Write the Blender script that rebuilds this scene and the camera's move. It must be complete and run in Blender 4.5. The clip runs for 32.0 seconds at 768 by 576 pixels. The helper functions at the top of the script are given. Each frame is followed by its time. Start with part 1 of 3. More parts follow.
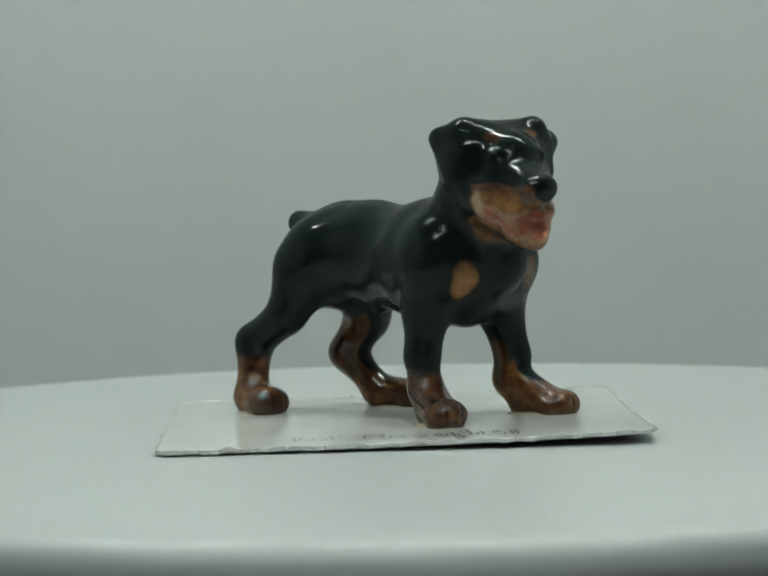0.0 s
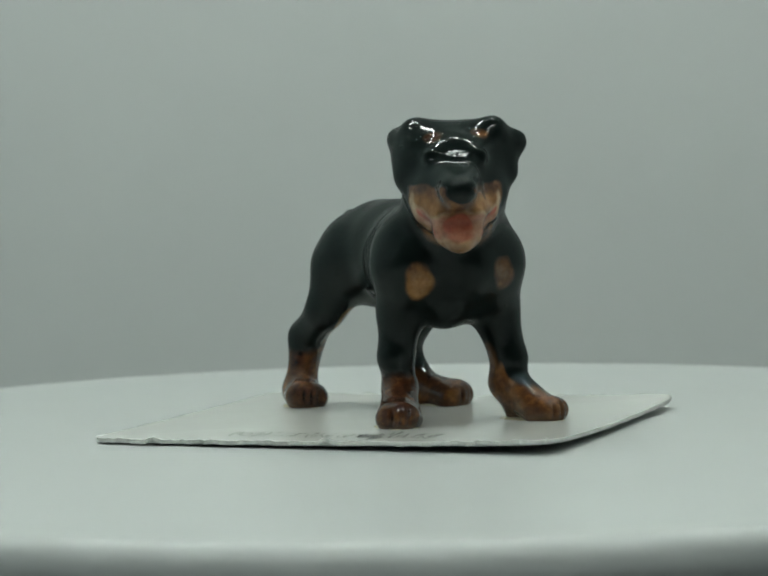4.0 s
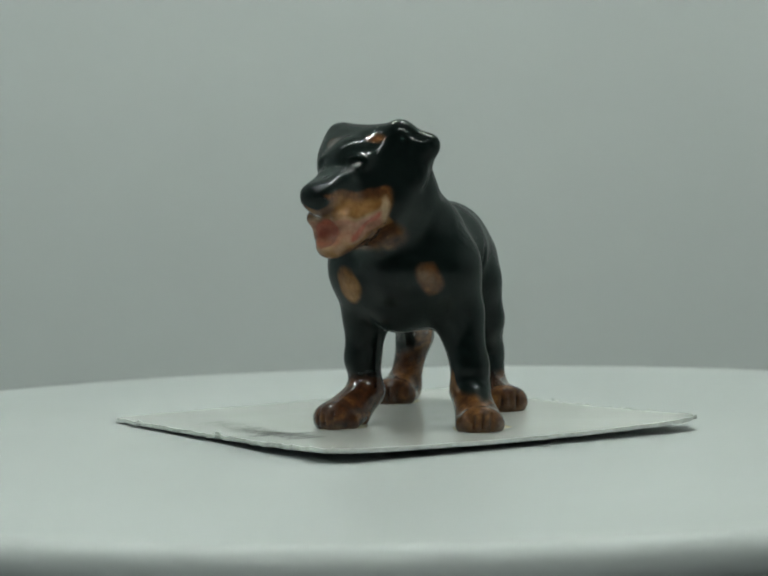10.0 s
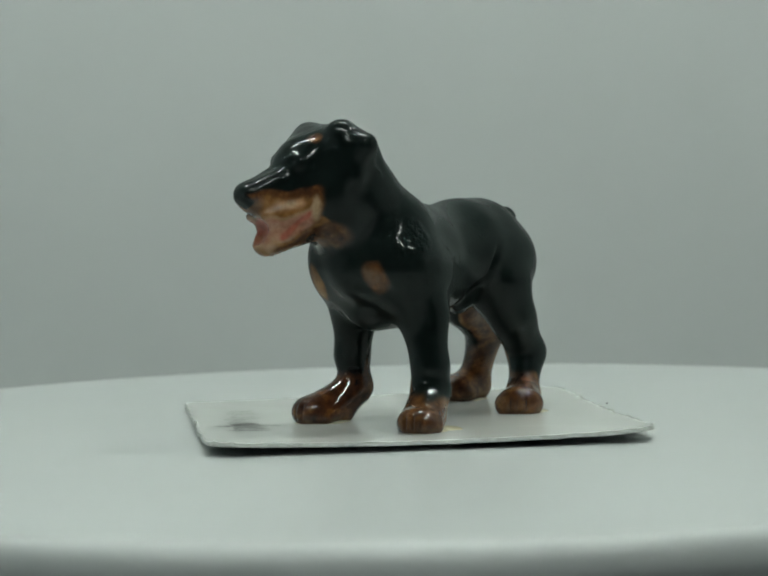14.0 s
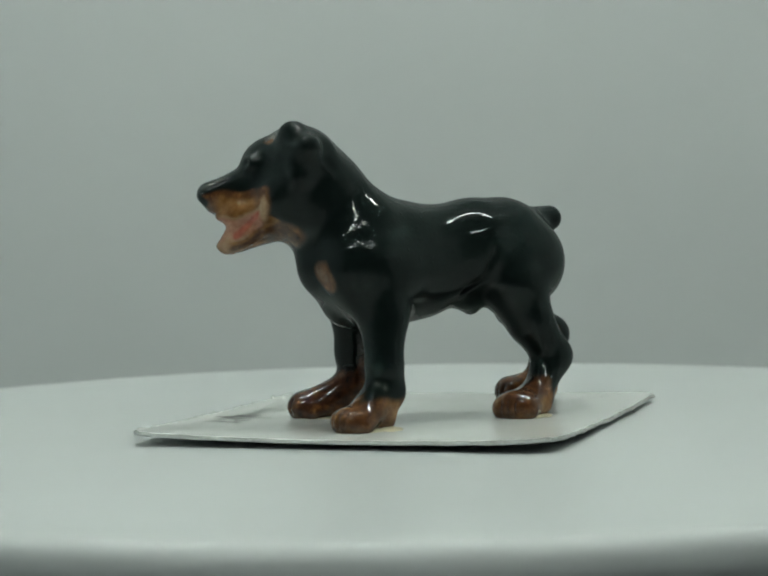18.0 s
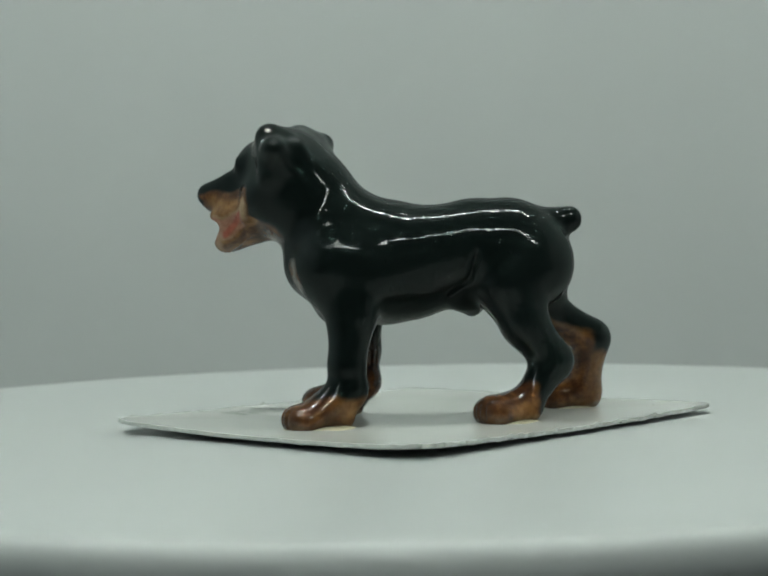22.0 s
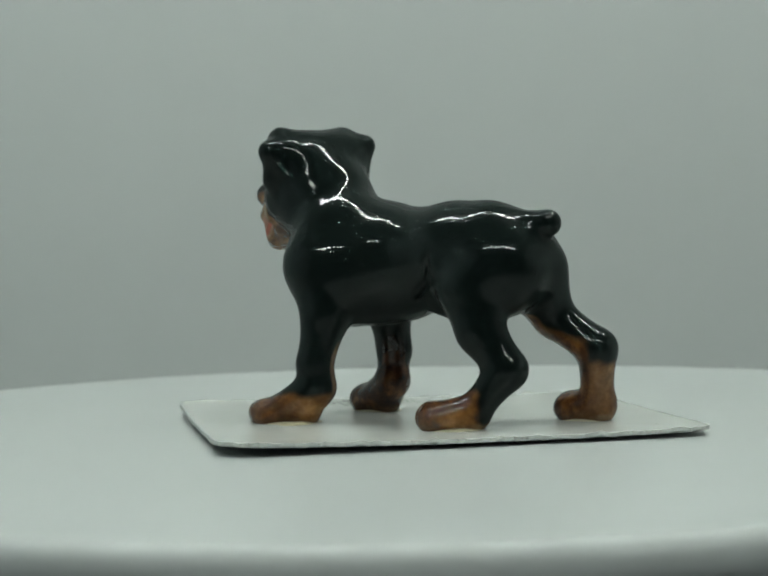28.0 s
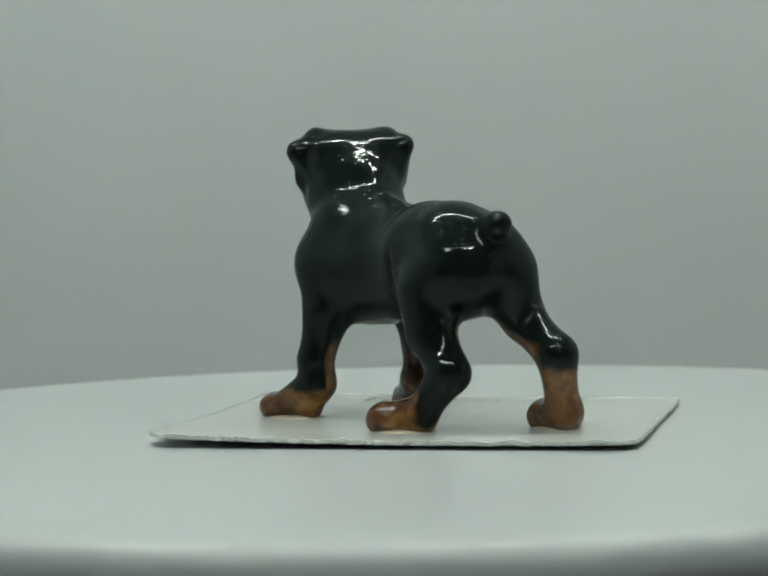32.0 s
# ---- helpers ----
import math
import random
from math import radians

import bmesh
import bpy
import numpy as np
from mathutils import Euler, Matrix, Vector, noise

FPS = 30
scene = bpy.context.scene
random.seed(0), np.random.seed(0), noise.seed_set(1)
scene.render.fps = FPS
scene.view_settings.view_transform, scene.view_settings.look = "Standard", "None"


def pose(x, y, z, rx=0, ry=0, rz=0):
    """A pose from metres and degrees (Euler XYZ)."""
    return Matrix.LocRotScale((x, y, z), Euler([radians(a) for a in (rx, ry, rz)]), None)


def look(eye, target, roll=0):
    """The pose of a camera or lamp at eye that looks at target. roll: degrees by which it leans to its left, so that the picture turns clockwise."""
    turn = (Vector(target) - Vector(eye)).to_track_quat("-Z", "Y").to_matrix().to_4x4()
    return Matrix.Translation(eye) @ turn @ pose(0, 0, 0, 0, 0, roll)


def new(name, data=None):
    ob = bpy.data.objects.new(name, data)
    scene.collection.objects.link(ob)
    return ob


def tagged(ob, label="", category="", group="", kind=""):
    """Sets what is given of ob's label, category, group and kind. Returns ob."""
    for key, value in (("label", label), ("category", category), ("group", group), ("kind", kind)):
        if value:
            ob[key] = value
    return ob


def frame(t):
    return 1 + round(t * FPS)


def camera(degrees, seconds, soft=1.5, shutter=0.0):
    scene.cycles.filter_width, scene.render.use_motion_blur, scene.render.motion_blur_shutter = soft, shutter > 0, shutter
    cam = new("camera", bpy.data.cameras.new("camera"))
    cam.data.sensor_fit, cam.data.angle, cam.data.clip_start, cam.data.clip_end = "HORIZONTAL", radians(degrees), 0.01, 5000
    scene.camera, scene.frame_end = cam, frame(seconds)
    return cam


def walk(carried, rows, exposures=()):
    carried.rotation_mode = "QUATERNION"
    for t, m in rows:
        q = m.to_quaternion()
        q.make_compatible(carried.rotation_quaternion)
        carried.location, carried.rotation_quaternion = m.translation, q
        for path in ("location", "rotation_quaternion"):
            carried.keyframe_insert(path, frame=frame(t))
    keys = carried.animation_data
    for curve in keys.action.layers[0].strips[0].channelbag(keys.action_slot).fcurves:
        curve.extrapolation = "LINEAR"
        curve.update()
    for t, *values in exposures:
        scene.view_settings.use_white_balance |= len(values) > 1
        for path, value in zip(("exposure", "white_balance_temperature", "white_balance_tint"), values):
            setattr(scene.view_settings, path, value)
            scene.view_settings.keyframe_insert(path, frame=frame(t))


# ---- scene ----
# The camera: on a stand in front of the light box, all but still.
cam = camera(20.13, 32.0, soft=2.1)
EYE = Vector((0.0, -0.27, 0.0302))
cam.data.dof.use_dof = True
cam.data.dof.focus_distance = 0.262
cam.data.dof.aperture_fstop = 58.0


def aim(nod):
    """The camera's pose, nodded up by a few thousandths of a degree."""
    yaw, pitch = -0.7298, -2.7542 + nod
    way = Vector((math.sin(radians(yaw)) * math.cos(radians(pitch)), math.cos(radians(yaw)) * math.cos(radians(pitch)), math.sin(radians(pitch))))
    return look(EYE, EYE + way, -1.2946)


walk(cam, [(t, aim(n / 1000)) for t, n in (
    (0, -18), (0.5, -26), (1, -34), (1.5, -23), (2, -21), (2.5, -12), (3, -11), (3.5, -15), (5.5, -36), (6, -32),
    (6.5, -69), (7, -86), (7.5, -115), (8, -87), (8.5, -6), (9, 23), (9.5, 50), (10, 49), (10.5, 50), (11, 53),
    (11.5, 44), (12, 60), (12.5, 60), (13, 48), (13.5, 47), (14, -5), (14.5, -10), (16.5, -16), (17, -18), (17.5, -13),
    (18, -16), (18.5, -21), (19, -20), (19.5, -25), (20, -22), (20.5, -16), (21, -9), (21.5, -5), (22, -7), (22.5, -7),
    (23, -6), (23.5, -7), (24, 3), (24.5, 4), (25, 4), (25.5, 8), (27.5, 23), (28, 35), (28.5, 27), (29, 25),
    (29.5, 28), (30, 38), (30.5, 44), (31, 40), (31.5, 24), (32, 26),
)])

# World: the dim room outside the light box.
world = bpy.data.worlds.new("room")
scene.world = world
world.use_nodes = True
world.node_tree.nodes["Background"].inputs["Color"].default_value = (0.9, 1.0, 1.0, 1)
world.node_tree.nodes["Background"].inputs["Strength"].default_value = 0.05
scene.view_settings.exposure = 0.0
LED_POWER = 354.0
LED_COLOR = (0.912, 1.0, 0.935, 1)

MM = 0.001
TABLE = 0.0          # top of the turntable's platter
GROUND = 0.88        # top of the card under the figurine, in mm above the platter


# ---------------------------------------------------------------- materials
def material(name):
    m = bpy.data.materials.new(name)
    m.use_nodes = True
    return m, m.node_tree.nodes, m.node_tree.links, m.node_tree.nodes["Principled BSDF"]


def noise_node(nodes, links, scale, detail=3.0, rough=0.55):
    co = nodes.new("ShaderNodeTexCoord")
    n = nodes.new("ShaderNodeTexNoise")
    n.inputs["Scale"].default_value = scale
    n.inputs["Detail"].default_value = detail
    n.inputs["Roughness"].default_value = rough
    links.new(co.outputs["Object"], n.inputs["Vector"])
    return n


def ramp(nodes, links, source, stops):
    r = nodes.new("ShaderNodeValToRGB")
    while len(r.color_ramp.elements) < len(stops):
        r.color_ramp.elements.new(0.5)
    for e, (at, col) in zip(r.color_ramp.elements, stops):
        e.position, e.color = at, (*col, 1)
    links.new(source, r.inputs["Fac"])
    return r


def mix(nodes, links, fac, a, b):
    m = nodes.new("ShaderNodeMix")
    m.data_type = "RGBA"
    links.new(fac, m.inputs["Factor"])
    links.new(a, m.inputs["A"])
    links.new(b, m.inputs["B"])
    return m.outputs["Result"]


def bump(nodes, links, bsdf, height, strength, distance):
    b = nodes.new("ShaderNodeBump")
    b.inputs["Strength"].default_value = strength
    b.inputs["Distance"].default_value = distance
    links.new(height, b.inputs["Height"])
    links.new(b.outputs["Normal"], bsdf.inputs["Normal"])
    return b


def plain(name, color, rough, spec=0.5, spread=0.06, scale=60.0, grain=0.0, grain_scale=900.0):
    m, nodes, links, bsdf = material(name)
    n = noise_node(nodes, links, scale)
    lo = tuple(c * (1 - spread) for c in color)
    hi = tuple(min(1.0, c * (1 + spread)) for c in color)
    links.new(ramp(nodes, links, n.outputs["Fac"], [(0.3, lo), (0.7, hi)]).outputs["Color"], bsdf.inputs["Base Color"])
    bsdf.inputs["Roughness"].default_value = rough
    bsdf.inputs["Specular IOR Level"].default_value = spec
    if grain:
        bump(nodes, links, bsdf, noise_node(nodes, links, grain_scale, 4).outputs["Fac"], grain, 0.0002)
    return m


def glaze_material():
    """Glazed china: black, tan and pink underglaze, told apart by the paint attribute, with uneven brushed edges."""
    m, nodes, links, bsdf = material("painted_glaze")
    at = nodes.new("ShaderNodeAttribute")
    at.attribute_name = "paint"
    sep = nodes.new("ShaderNodeSeparateColor")
    links.new(at.outputs["Color"], sep.inputs["Color"])
    wob = noise_node(nodes, links, 420, 6, 0.66)

    def paint_of(scale, detail, stops):
        return ramp(nodes, links, noise_node(nodes, links, scale, detail, 0.66).outputs["Fac"], stops).outputs["Color"]

    black = paint_of(160, 4, [(0.3, (0.0026, 0.0054, 0.0049)), (0.75, (0.0044, 0.0082, 0.0073))])
    tan = paint_of(300, 3, [(0.30, (0.075, 0.027, 0.008)), (0.5, (0.185, 0.080, 0.022)), (0.72, (0.32, 0.165, 0.056))])
    brown = paint_of(330, 4, [(0.32, (0.013, 0.005, 0.003)), (0.52, (0.055, 0.018, 0.006)), (0.72, (0.19, 0.076, 0.020))])
    pink = paint_of(480, 5, [(0.3, (0.16, 0.060, 0.034)), (0.5, (0.26, 0.115, 0.068)), (0.72, (0.38, 0.20, 0.125))])
    deep = paint_of(500, 4, [(0.3, (0.20, 0.036, 0.022)), (0.7, (0.36, 0.10, 0.058))])
    cream = paint_of(600, 4, [(0.3, (0.22, 0.13, 0.065)), (0.7, (0.40, 0.28, 0.17))])

    def edge_of(channel, low, high, gain=0.6):
        add = nodes.new("ShaderNodeMath")
        add.operation = "MULTIPLY_ADD"
        add.inputs[1].default_value = gain
        links.new(wob.outputs["Fac"], add.inputs[0])
        links.new(channel, add.inputs[2])
        r = nodes.new("ShaderNodeMapRange")
        r.interpolation_type = "SMOOTHSTEP"
        r.inputs["From Min"].default_value = low
        r.inputs["From Max"].default_value = high
        links.new(add.outputs[0], r.inputs["Value"])
        return r.outputs["Result"]

    warm = mix(nodes, links, edge_of(sep.outputs["Blue"], 0.45, 1.15), tan, brown)
    col = mix(nodes, links, edge_of(sep.outputs["Red"], 0.40, 1.28), black, warm)
    flesh = mix(nodes, links, edge_of(sep.outputs["Blue"], 0.5, 1.1), pink, deep)
    col = mix(nodes, links, edge_of(sep.outputs["Green"], 0.5, 1.15), col, flesh)
    col = mix(nodes, links, edge_of(at.outputs["Alpha"], 0.5, 1.25), col, cream)
    links.new(col, bsdf.inputs["Base Color"])
    bsdf.inputs["Roughness"].default_value = 0.3
    bsdf.inputs["IOR"].default_value = 1.45
    bsdf.inputs["Specular IOR Level"].default_value = 0.0
    # a stronger coat on the feet and the mouth, added to brighten their glints
    most = nodes.new("ShaderNodeMath")
    most.operation = "MAXIMUM"
    brown_tan = nodes.new("ShaderNodeMath")
    brown_tan.operation = "MULTIPLY"
    links.new(sep.outputs["Red"], brown_tan.inputs[0])
    links.new(sep.outputs["Blue"], brown_tan.inputs[1])
    links.new(brown_tan.outputs[0], most.inputs[0])
    links.new(sep.outputs["Green"], most.inputs[1])
    gloss = nodes.new("ShaderNodeMapRange")
    gloss.inputs["To Min"].default_value = 0.34
    gloss.inputs["From Max"].default_value = 0.45
    gloss.inputs["To Max"].default_value = 0.8
    links.new(most.outputs[0], gloss.inputs["Value"])
    links.new(gloss.outputs["Result"], bsdf.inputs["Coat Weight"])
    # added sheen imitates the soft veil of the tent reflected in the glaze
    bsdf.inputs["Sheen Weight"].default_value = 0.065
    bsdf.inputs["Sheen Roughness"].default_value = 0.5
    bsdf.inputs["Sheen Tint"].default_value = (0.86, 1.0, 0.97, 1)
    bsdf.inputs["Coat IOR"].default_value = 1.5
    bsdf.inputs["Coat Roughness"].default_value = 0.02
    # a rippled glaze with a few pimples in it
    slow = nodes.new("ShaderNodeMath")
    slow.operation = "MULTIPLY"
    slow.inputs[1].default_value = 0.16
    links.new(noise_node(nodes, links, 420, 3, 0.5).outputs["Fac"], slow.inputs[0])
    pimple = nodes.new("ShaderNodeMapRange")
    pimple.interpolation_type = "SMOOTHSTEP"
    pimple.inputs["From Min"].default_value = 0.66
    pimple.inputs["From Max"].default_value = 0.80
    links.new(noise_node(nodes, links, 1000, 1.5, 0.5).outputs["Fac"], pimple.inputs["Value"])
    both = nodes.new("ShaderNodeMath")
    both.operation = "MULTIPLY_ADD"
    both.inputs[1].default_value = 0.22
    links.new(pimple.outputs["Result"], both.inputs[0])
    links.new(slow.outputs[0], both.inputs[2])
    # orange peel
    peel = nodes.new("ShaderNodeMath")
    peel.operation = "MULTIPLY_ADD"
    peel.inputs[1].default_value = 0.17
    links.new(noise_node(nodes, links, 1500, 2, 0.5).outputs["Fac"], peel.inputs[0])
    links.new(both.outputs[0], peel.inputs[2])
    # where the glaze has puckered
    spot = nodes.new("ShaderNodeAttribute")
    spot.attribute_name = "pucker"
    rough = nodes.new("ShaderNodeMath")
    rough.operation = "MULTIPLY"
    links.new(spot.outputs["Fac"], rough.inputs[0])
    links.new(noise_node(nodes, links, 1250, 2, 0.5).outputs["Fac"], rough.inputs[1])
    total = nodes.new("ShaderNodeMath")
    total.operation = "MULTIPLY_ADD"
    total.inputs[1].default_value = 0.8
    links.new(rough.outputs[0], total.inputs[0])
    links.new(peel.outputs[0], total.inputs[2])
    relief = bump(nodes, links, bsdf, total.outputs[0], 1.0, 0.00012)
    links.new(relief.outputs["Normal"], bsdf.inputs["Coat Normal"])
    return m


GLAZE = glaze_material()
PLATTER = plain("white_satin_plastic", (0.432, 0.453, 0.447), 0.34, 0.22, 0.015, 40.0, 0.04, 2500.0)
BASE = plain("black_plastic", (0.02, 0.021, 0.023), 0.5, 0.4, 0.2, 90.0)
CLOTH = plain("white_side_cloth", (0.47, 0.50, 0.50), 0.9, 0.1, 0.05, 12.0, 0.15, 1800.0)
# left wall, out of view: blue in its colour stands in for bluish light
CLOTH_BLUE_LIGHT = plain("side_cloth_tinted_for_blue_light", (0.43, 0.50, 0.53), 0.9, 0.1, 0.05, 12.0, 0.15, 1800.0)
WALL = plain("pale_tent_cloth", (0.42, 0.437, 0.43), 0.85, 0.2, 0.02, 12.0, 0.15, 1800.0)
FLOOR = plain("room_table", (0.20, 0.205, 0.21), 0.7, 0.3, 0.1, 30.0, 0.1, 1500.0)
CARD = plain("glossy_white_card", (0.55, 0.56, 0.535), 0.16, 0.45, 0.02, 90.0, 0.03, 1200.0)
CARD_EDGE = plain("torn_card_core", (0.58, 0.60, 0.57), 0.9, 0.1, 0.12, 900.0, 0.5, 2500.0)
INK_DARK = plain("worn_black_ink", (0.03, 0.032, 0.03), 0.6, 0.3, 0.6, 700.0)
INK = plain("grey_green_ink", (0.09, 0.095, 0.085), 0.6, 0.3, 0.4, 900.0)
GLUE = plain("dried_glue", (0.50, 0.455, 0.32), 0.25, 0.5, 0.15, 500.0, 0.3, 1500.0)
ROOF = plain("white_roof_board", (0.70, 0.72, 0.71), 0.8, 0.2, 0.02, 12.0, 0.1, 1800.0)
HOUSING = plain("white_lamp_housing", (0.7, 0.72, 0.71), 0.5, 0.4, 0.03, 60.0)


def emitter(share):
    m, nodes, links, bsdf = material("led_phosphor")
    bsdf.inputs["Base Color"].default_value = (0.8, 0.8, 0.6, 1)
    bsdf.inputs["Emission Color"].default_value = LED_COLOR
    bsdf.inputs["Emission Strength"].default_value = LED_POWER * share
    return m


LED_ROOF, LED_BOOM = emitter(1.10), emitter(0.60)


# ---------------------------------------------------------------- mesh helpers
def shade_smooth(me):
    me.polygons.foreach_set("use_smooth", np.ones(len(me.polygons), dtype=bool))
    return me


def mesh_of(name, verts, faces, material_, smooth=False):
    me = bpy.data.meshes.new(name)
    me.from_pydata([tuple(v) for v in verts], [], [tuple(f) for f in faces])
    me.materials.append(material_)
    me.update()
    return shade_smooth(me) if smooth else me


def box_bm(x0, y0, z0, x1, y1, z1, bevel=0.0, bm=None):
    bm = bm or bmesh.new()
    made = bmesh.ops.create_cube(bm, size=1.0, matrix=Matrix.LocRotScale(((x0 + x1) / 2, (y0 + y1) / 2, (z0 + z1) / 2), None, (x1 - x0, y1 - y0, z1 - z0)))
    if bevel:
        edges = list({e for v in made["verts"] for e in v.link_edges})
        bmesh.ops.bevel(bm, geom=edges, offset=bevel, segments=2, affect="EDGES", profile=0.5)
    return bm


def part(name, bm, material_, parent=None, label="", smooth=False):
    me = bpy.data.meshes.new(name)
    bm.to_mesh(me)
    bm.free()
    me.materials.append(material_)
    if smooth:
        shade_smooth(me)
    ob = new(name, me)
    ob.parent = parent
    if label:
        tagged(ob, label)
    return ob


def lathe(profile, steps, bm=None):
    """A closed solid of revolution about z from (radius, z) pairs, the first and last on the axis."""
    bm = bm or bmesh.new()
    rings = []
    for r, z in profile:
        if r < 1e-7:
            rings.append([bm.verts.new((0, 0, z))])
        else:
            rings.append([bm.verts.new((r * math.cos(2 * math.pi * i / steps), r * math.sin(2 * math.pi * i / steps), z)) for i in range(steps)])
    for a, b in zip(rings, rings[1:]):
        for i in range(steps):
            j = (i + 1) % steps
            if len(a) == 1:
                bm.faces.new((a[0], b[j], b[i]))
            elif len(b) == 1:
                bm.faces.new((a[i], a[j], b[0]))
            else:
                bm.faces.new((a[i], a[j], b[j], b[i]))
    bmesh.ops.recalc_face_normals(bm, faces=bm.faces)
    return bm


# ---------------------------------------------------------------- light box
BACK, SIDE, TOP, FLOOR_Z = 0.21, 0.32, 0.28, -0.030
FRONT_LEFT, FRONT_RIGHT = -0.26, -0.18      # how far the side walls come forward


def light_box():
    t = 0.004
    tagged(part("wall_back", box_bm(-SIDE - t, BACK, FLOOR_Z, SIDE + t, BACK + t, TOP), WALL), "plain pale grey-white back wall of the light box", "wall", kind="structure")
    tagged(part("wall_left", box_bm(-SIDE - t, FRONT_LEFT, FLOOR_Z, -SIDE, BACK, TOP), CLOTH_BLUE_LIGHT), "plain white side wall of the light box, tinted blue to imitate bluish light", "wall", kind="structure")
    tagged(part("wall_right", box_bm(SIDE, FRONT_RIGHT, FLOOR_Z, SIDE + t, BACK, TOP), CLOTH), "plain white side wall of the light box", "wall", kind="structure")
    tagged(part("ceiling", box_bm(-SIDE - t, CEIL_FRONT, TOP, SIDE + t, BACK + t, TOP + t), ROOF), "plain white roof of the light box", "ceiling", kind="structure")
    tagged(part("floor", box_bm(-SIDE - t, -0.085, FLOOR_Z - t, SIDE + t, BACK + t, FLOOR_Z), WALL), "plain white floor of the light box", "floor", kind="structure")
    tagged(part("table_top", box_bm(-1.2, -1.2, FLOOR_Z - 0.03, 1.2, 1.2, FLOOR_Z - t), FLOOR), "plain grey table under the light box", "table", kind="structure")


CEIL_FRONT = -0.02
LED_TOP = (0.028, TOP - 0.008, 0)
LED_FRONT = (-0.19, 0.228, 0)


def led_strip(x0, x1, y, z, tilt, glow):
    """A straight bar lamp: a slim housing with a row of square diodes that face down."""
    n = 60
    bar = part("led_bar", box_bm(-(x1 - x0) / 2 - 0.006, -0.006, 0.0015, (x1 - x0) / 2 + 0.006, 0.006, 0.007, 0.001), HOUSING)
    first = part("diode", box_bm(-0.0013, -0.0013, 0.0, 0.0013, 0.0013, 0.0016), glow, bar, "bright white square diode")
    for i in range(n):
        one = first if i == 0 else new("diode", first.data)
        one.parent = bar
        one.location.x = -(x1 - x0) / 2 + (x1 - x0) * (i + 0.5) / n
        tagged(one, "bright white square diode")
    bar.matrix_world = pose((x0 + x1) / 2, y, z, tilt, 0, 0)
    return tagged(bar, "slim white bar lamp with a row of white diodes", "lamp", "lamps of the light box")


# ---------------------------------------------------------------- turntable
def turntable():
    base = part("turntable", lathe([(0, FLOOR_Z), (0.070, FLOOR_Z), (0.072, FLOOR_Z + 0.002), (0.072, -0.012), (0.068, -0.0085), (0, -0.0085)], 96), BASE, smooth=False)
    R, e, h = 0.0908, 0.0026, 0.0052
    prof = [(0, TABLE), (0.03, TABLE), (0.06, TABLE), (R - e - 0.012, TABLE), (R - e, TABLE)]
    prof += [(R - e + e * math.sin(a), TABLE - e + e * math.cos(a)) for a in (radians(k * 11.25) for k in range(1, 17))]
    prof += [(R - e - 0.004, TABLE - h), (0.066, TABLE - h), (0.066, -0.0085), (0, -0.0085)]
    platter = part("platter", lathe(prof, 192), PLATTER, base, "smooth white plastic disc with a rounded rim", smooth=True)
    tagged(base, "white motorised display turntable with a round smooth platter", "turntable")
    return platter


# ---------------------------------------------------------------- card
CORNERS = (Vector((-1.7, -41.2)), Vector((38.1, 0.0)), Vector((1.8, 37.2)), Vector((-39.3, -4.6)))
ROUND = (2.5, 3.5, 5.5, 3.5)      # how far back each corner is rounded
LIFTS = (-0.08, 0.96, 1.00, 0.42)      # how far each corner curls off the platter
CURLS = (2.4, 2.3, 2.5, 2.6)


def card_height(u, v):
    """Top of the card in mm above the platter: flat in the middle, its corners curling up a little."""
    w = ((1 - u) * (1 - v), u * (1 - v), u * v, (1 - u) * v)
    lift = sum(l * max(c, 0.0) ** p for l, c, p in zip(LIFTS, w, CURLS))
    a, b = 2 * u - 1, 2 * v - 1
    return GROUND - 0.09 * max(0.0, max(abs(a), abs(b)) - 0.55) / 0.45 + lift


def card_point(u, v):
    a, b, c, d = CORNERS
    return (a * (1 - u) + b * u) * (1 - v) + (d * (1 - u) + c * u) * v


def card_uv(x, y):
    """The card's own (u, v) of a place on it."""
    u = v = 0.5
    for _ in range(12):
        p = card_point(u, v)
        du, dv = (card_point(u + 1e-4, v) - p) / 1e-4, (card_point(u, v + 1e-4) - p) / 1e-4
        det = du.x * dv.y - du.y * dv.x
        ex, ey = x - p.x, y - p.y
        u, v = u + (ex * dv.y - ey * dv.x) / det, v + (du.x * ey - du.y * ex) / det
    return u, v


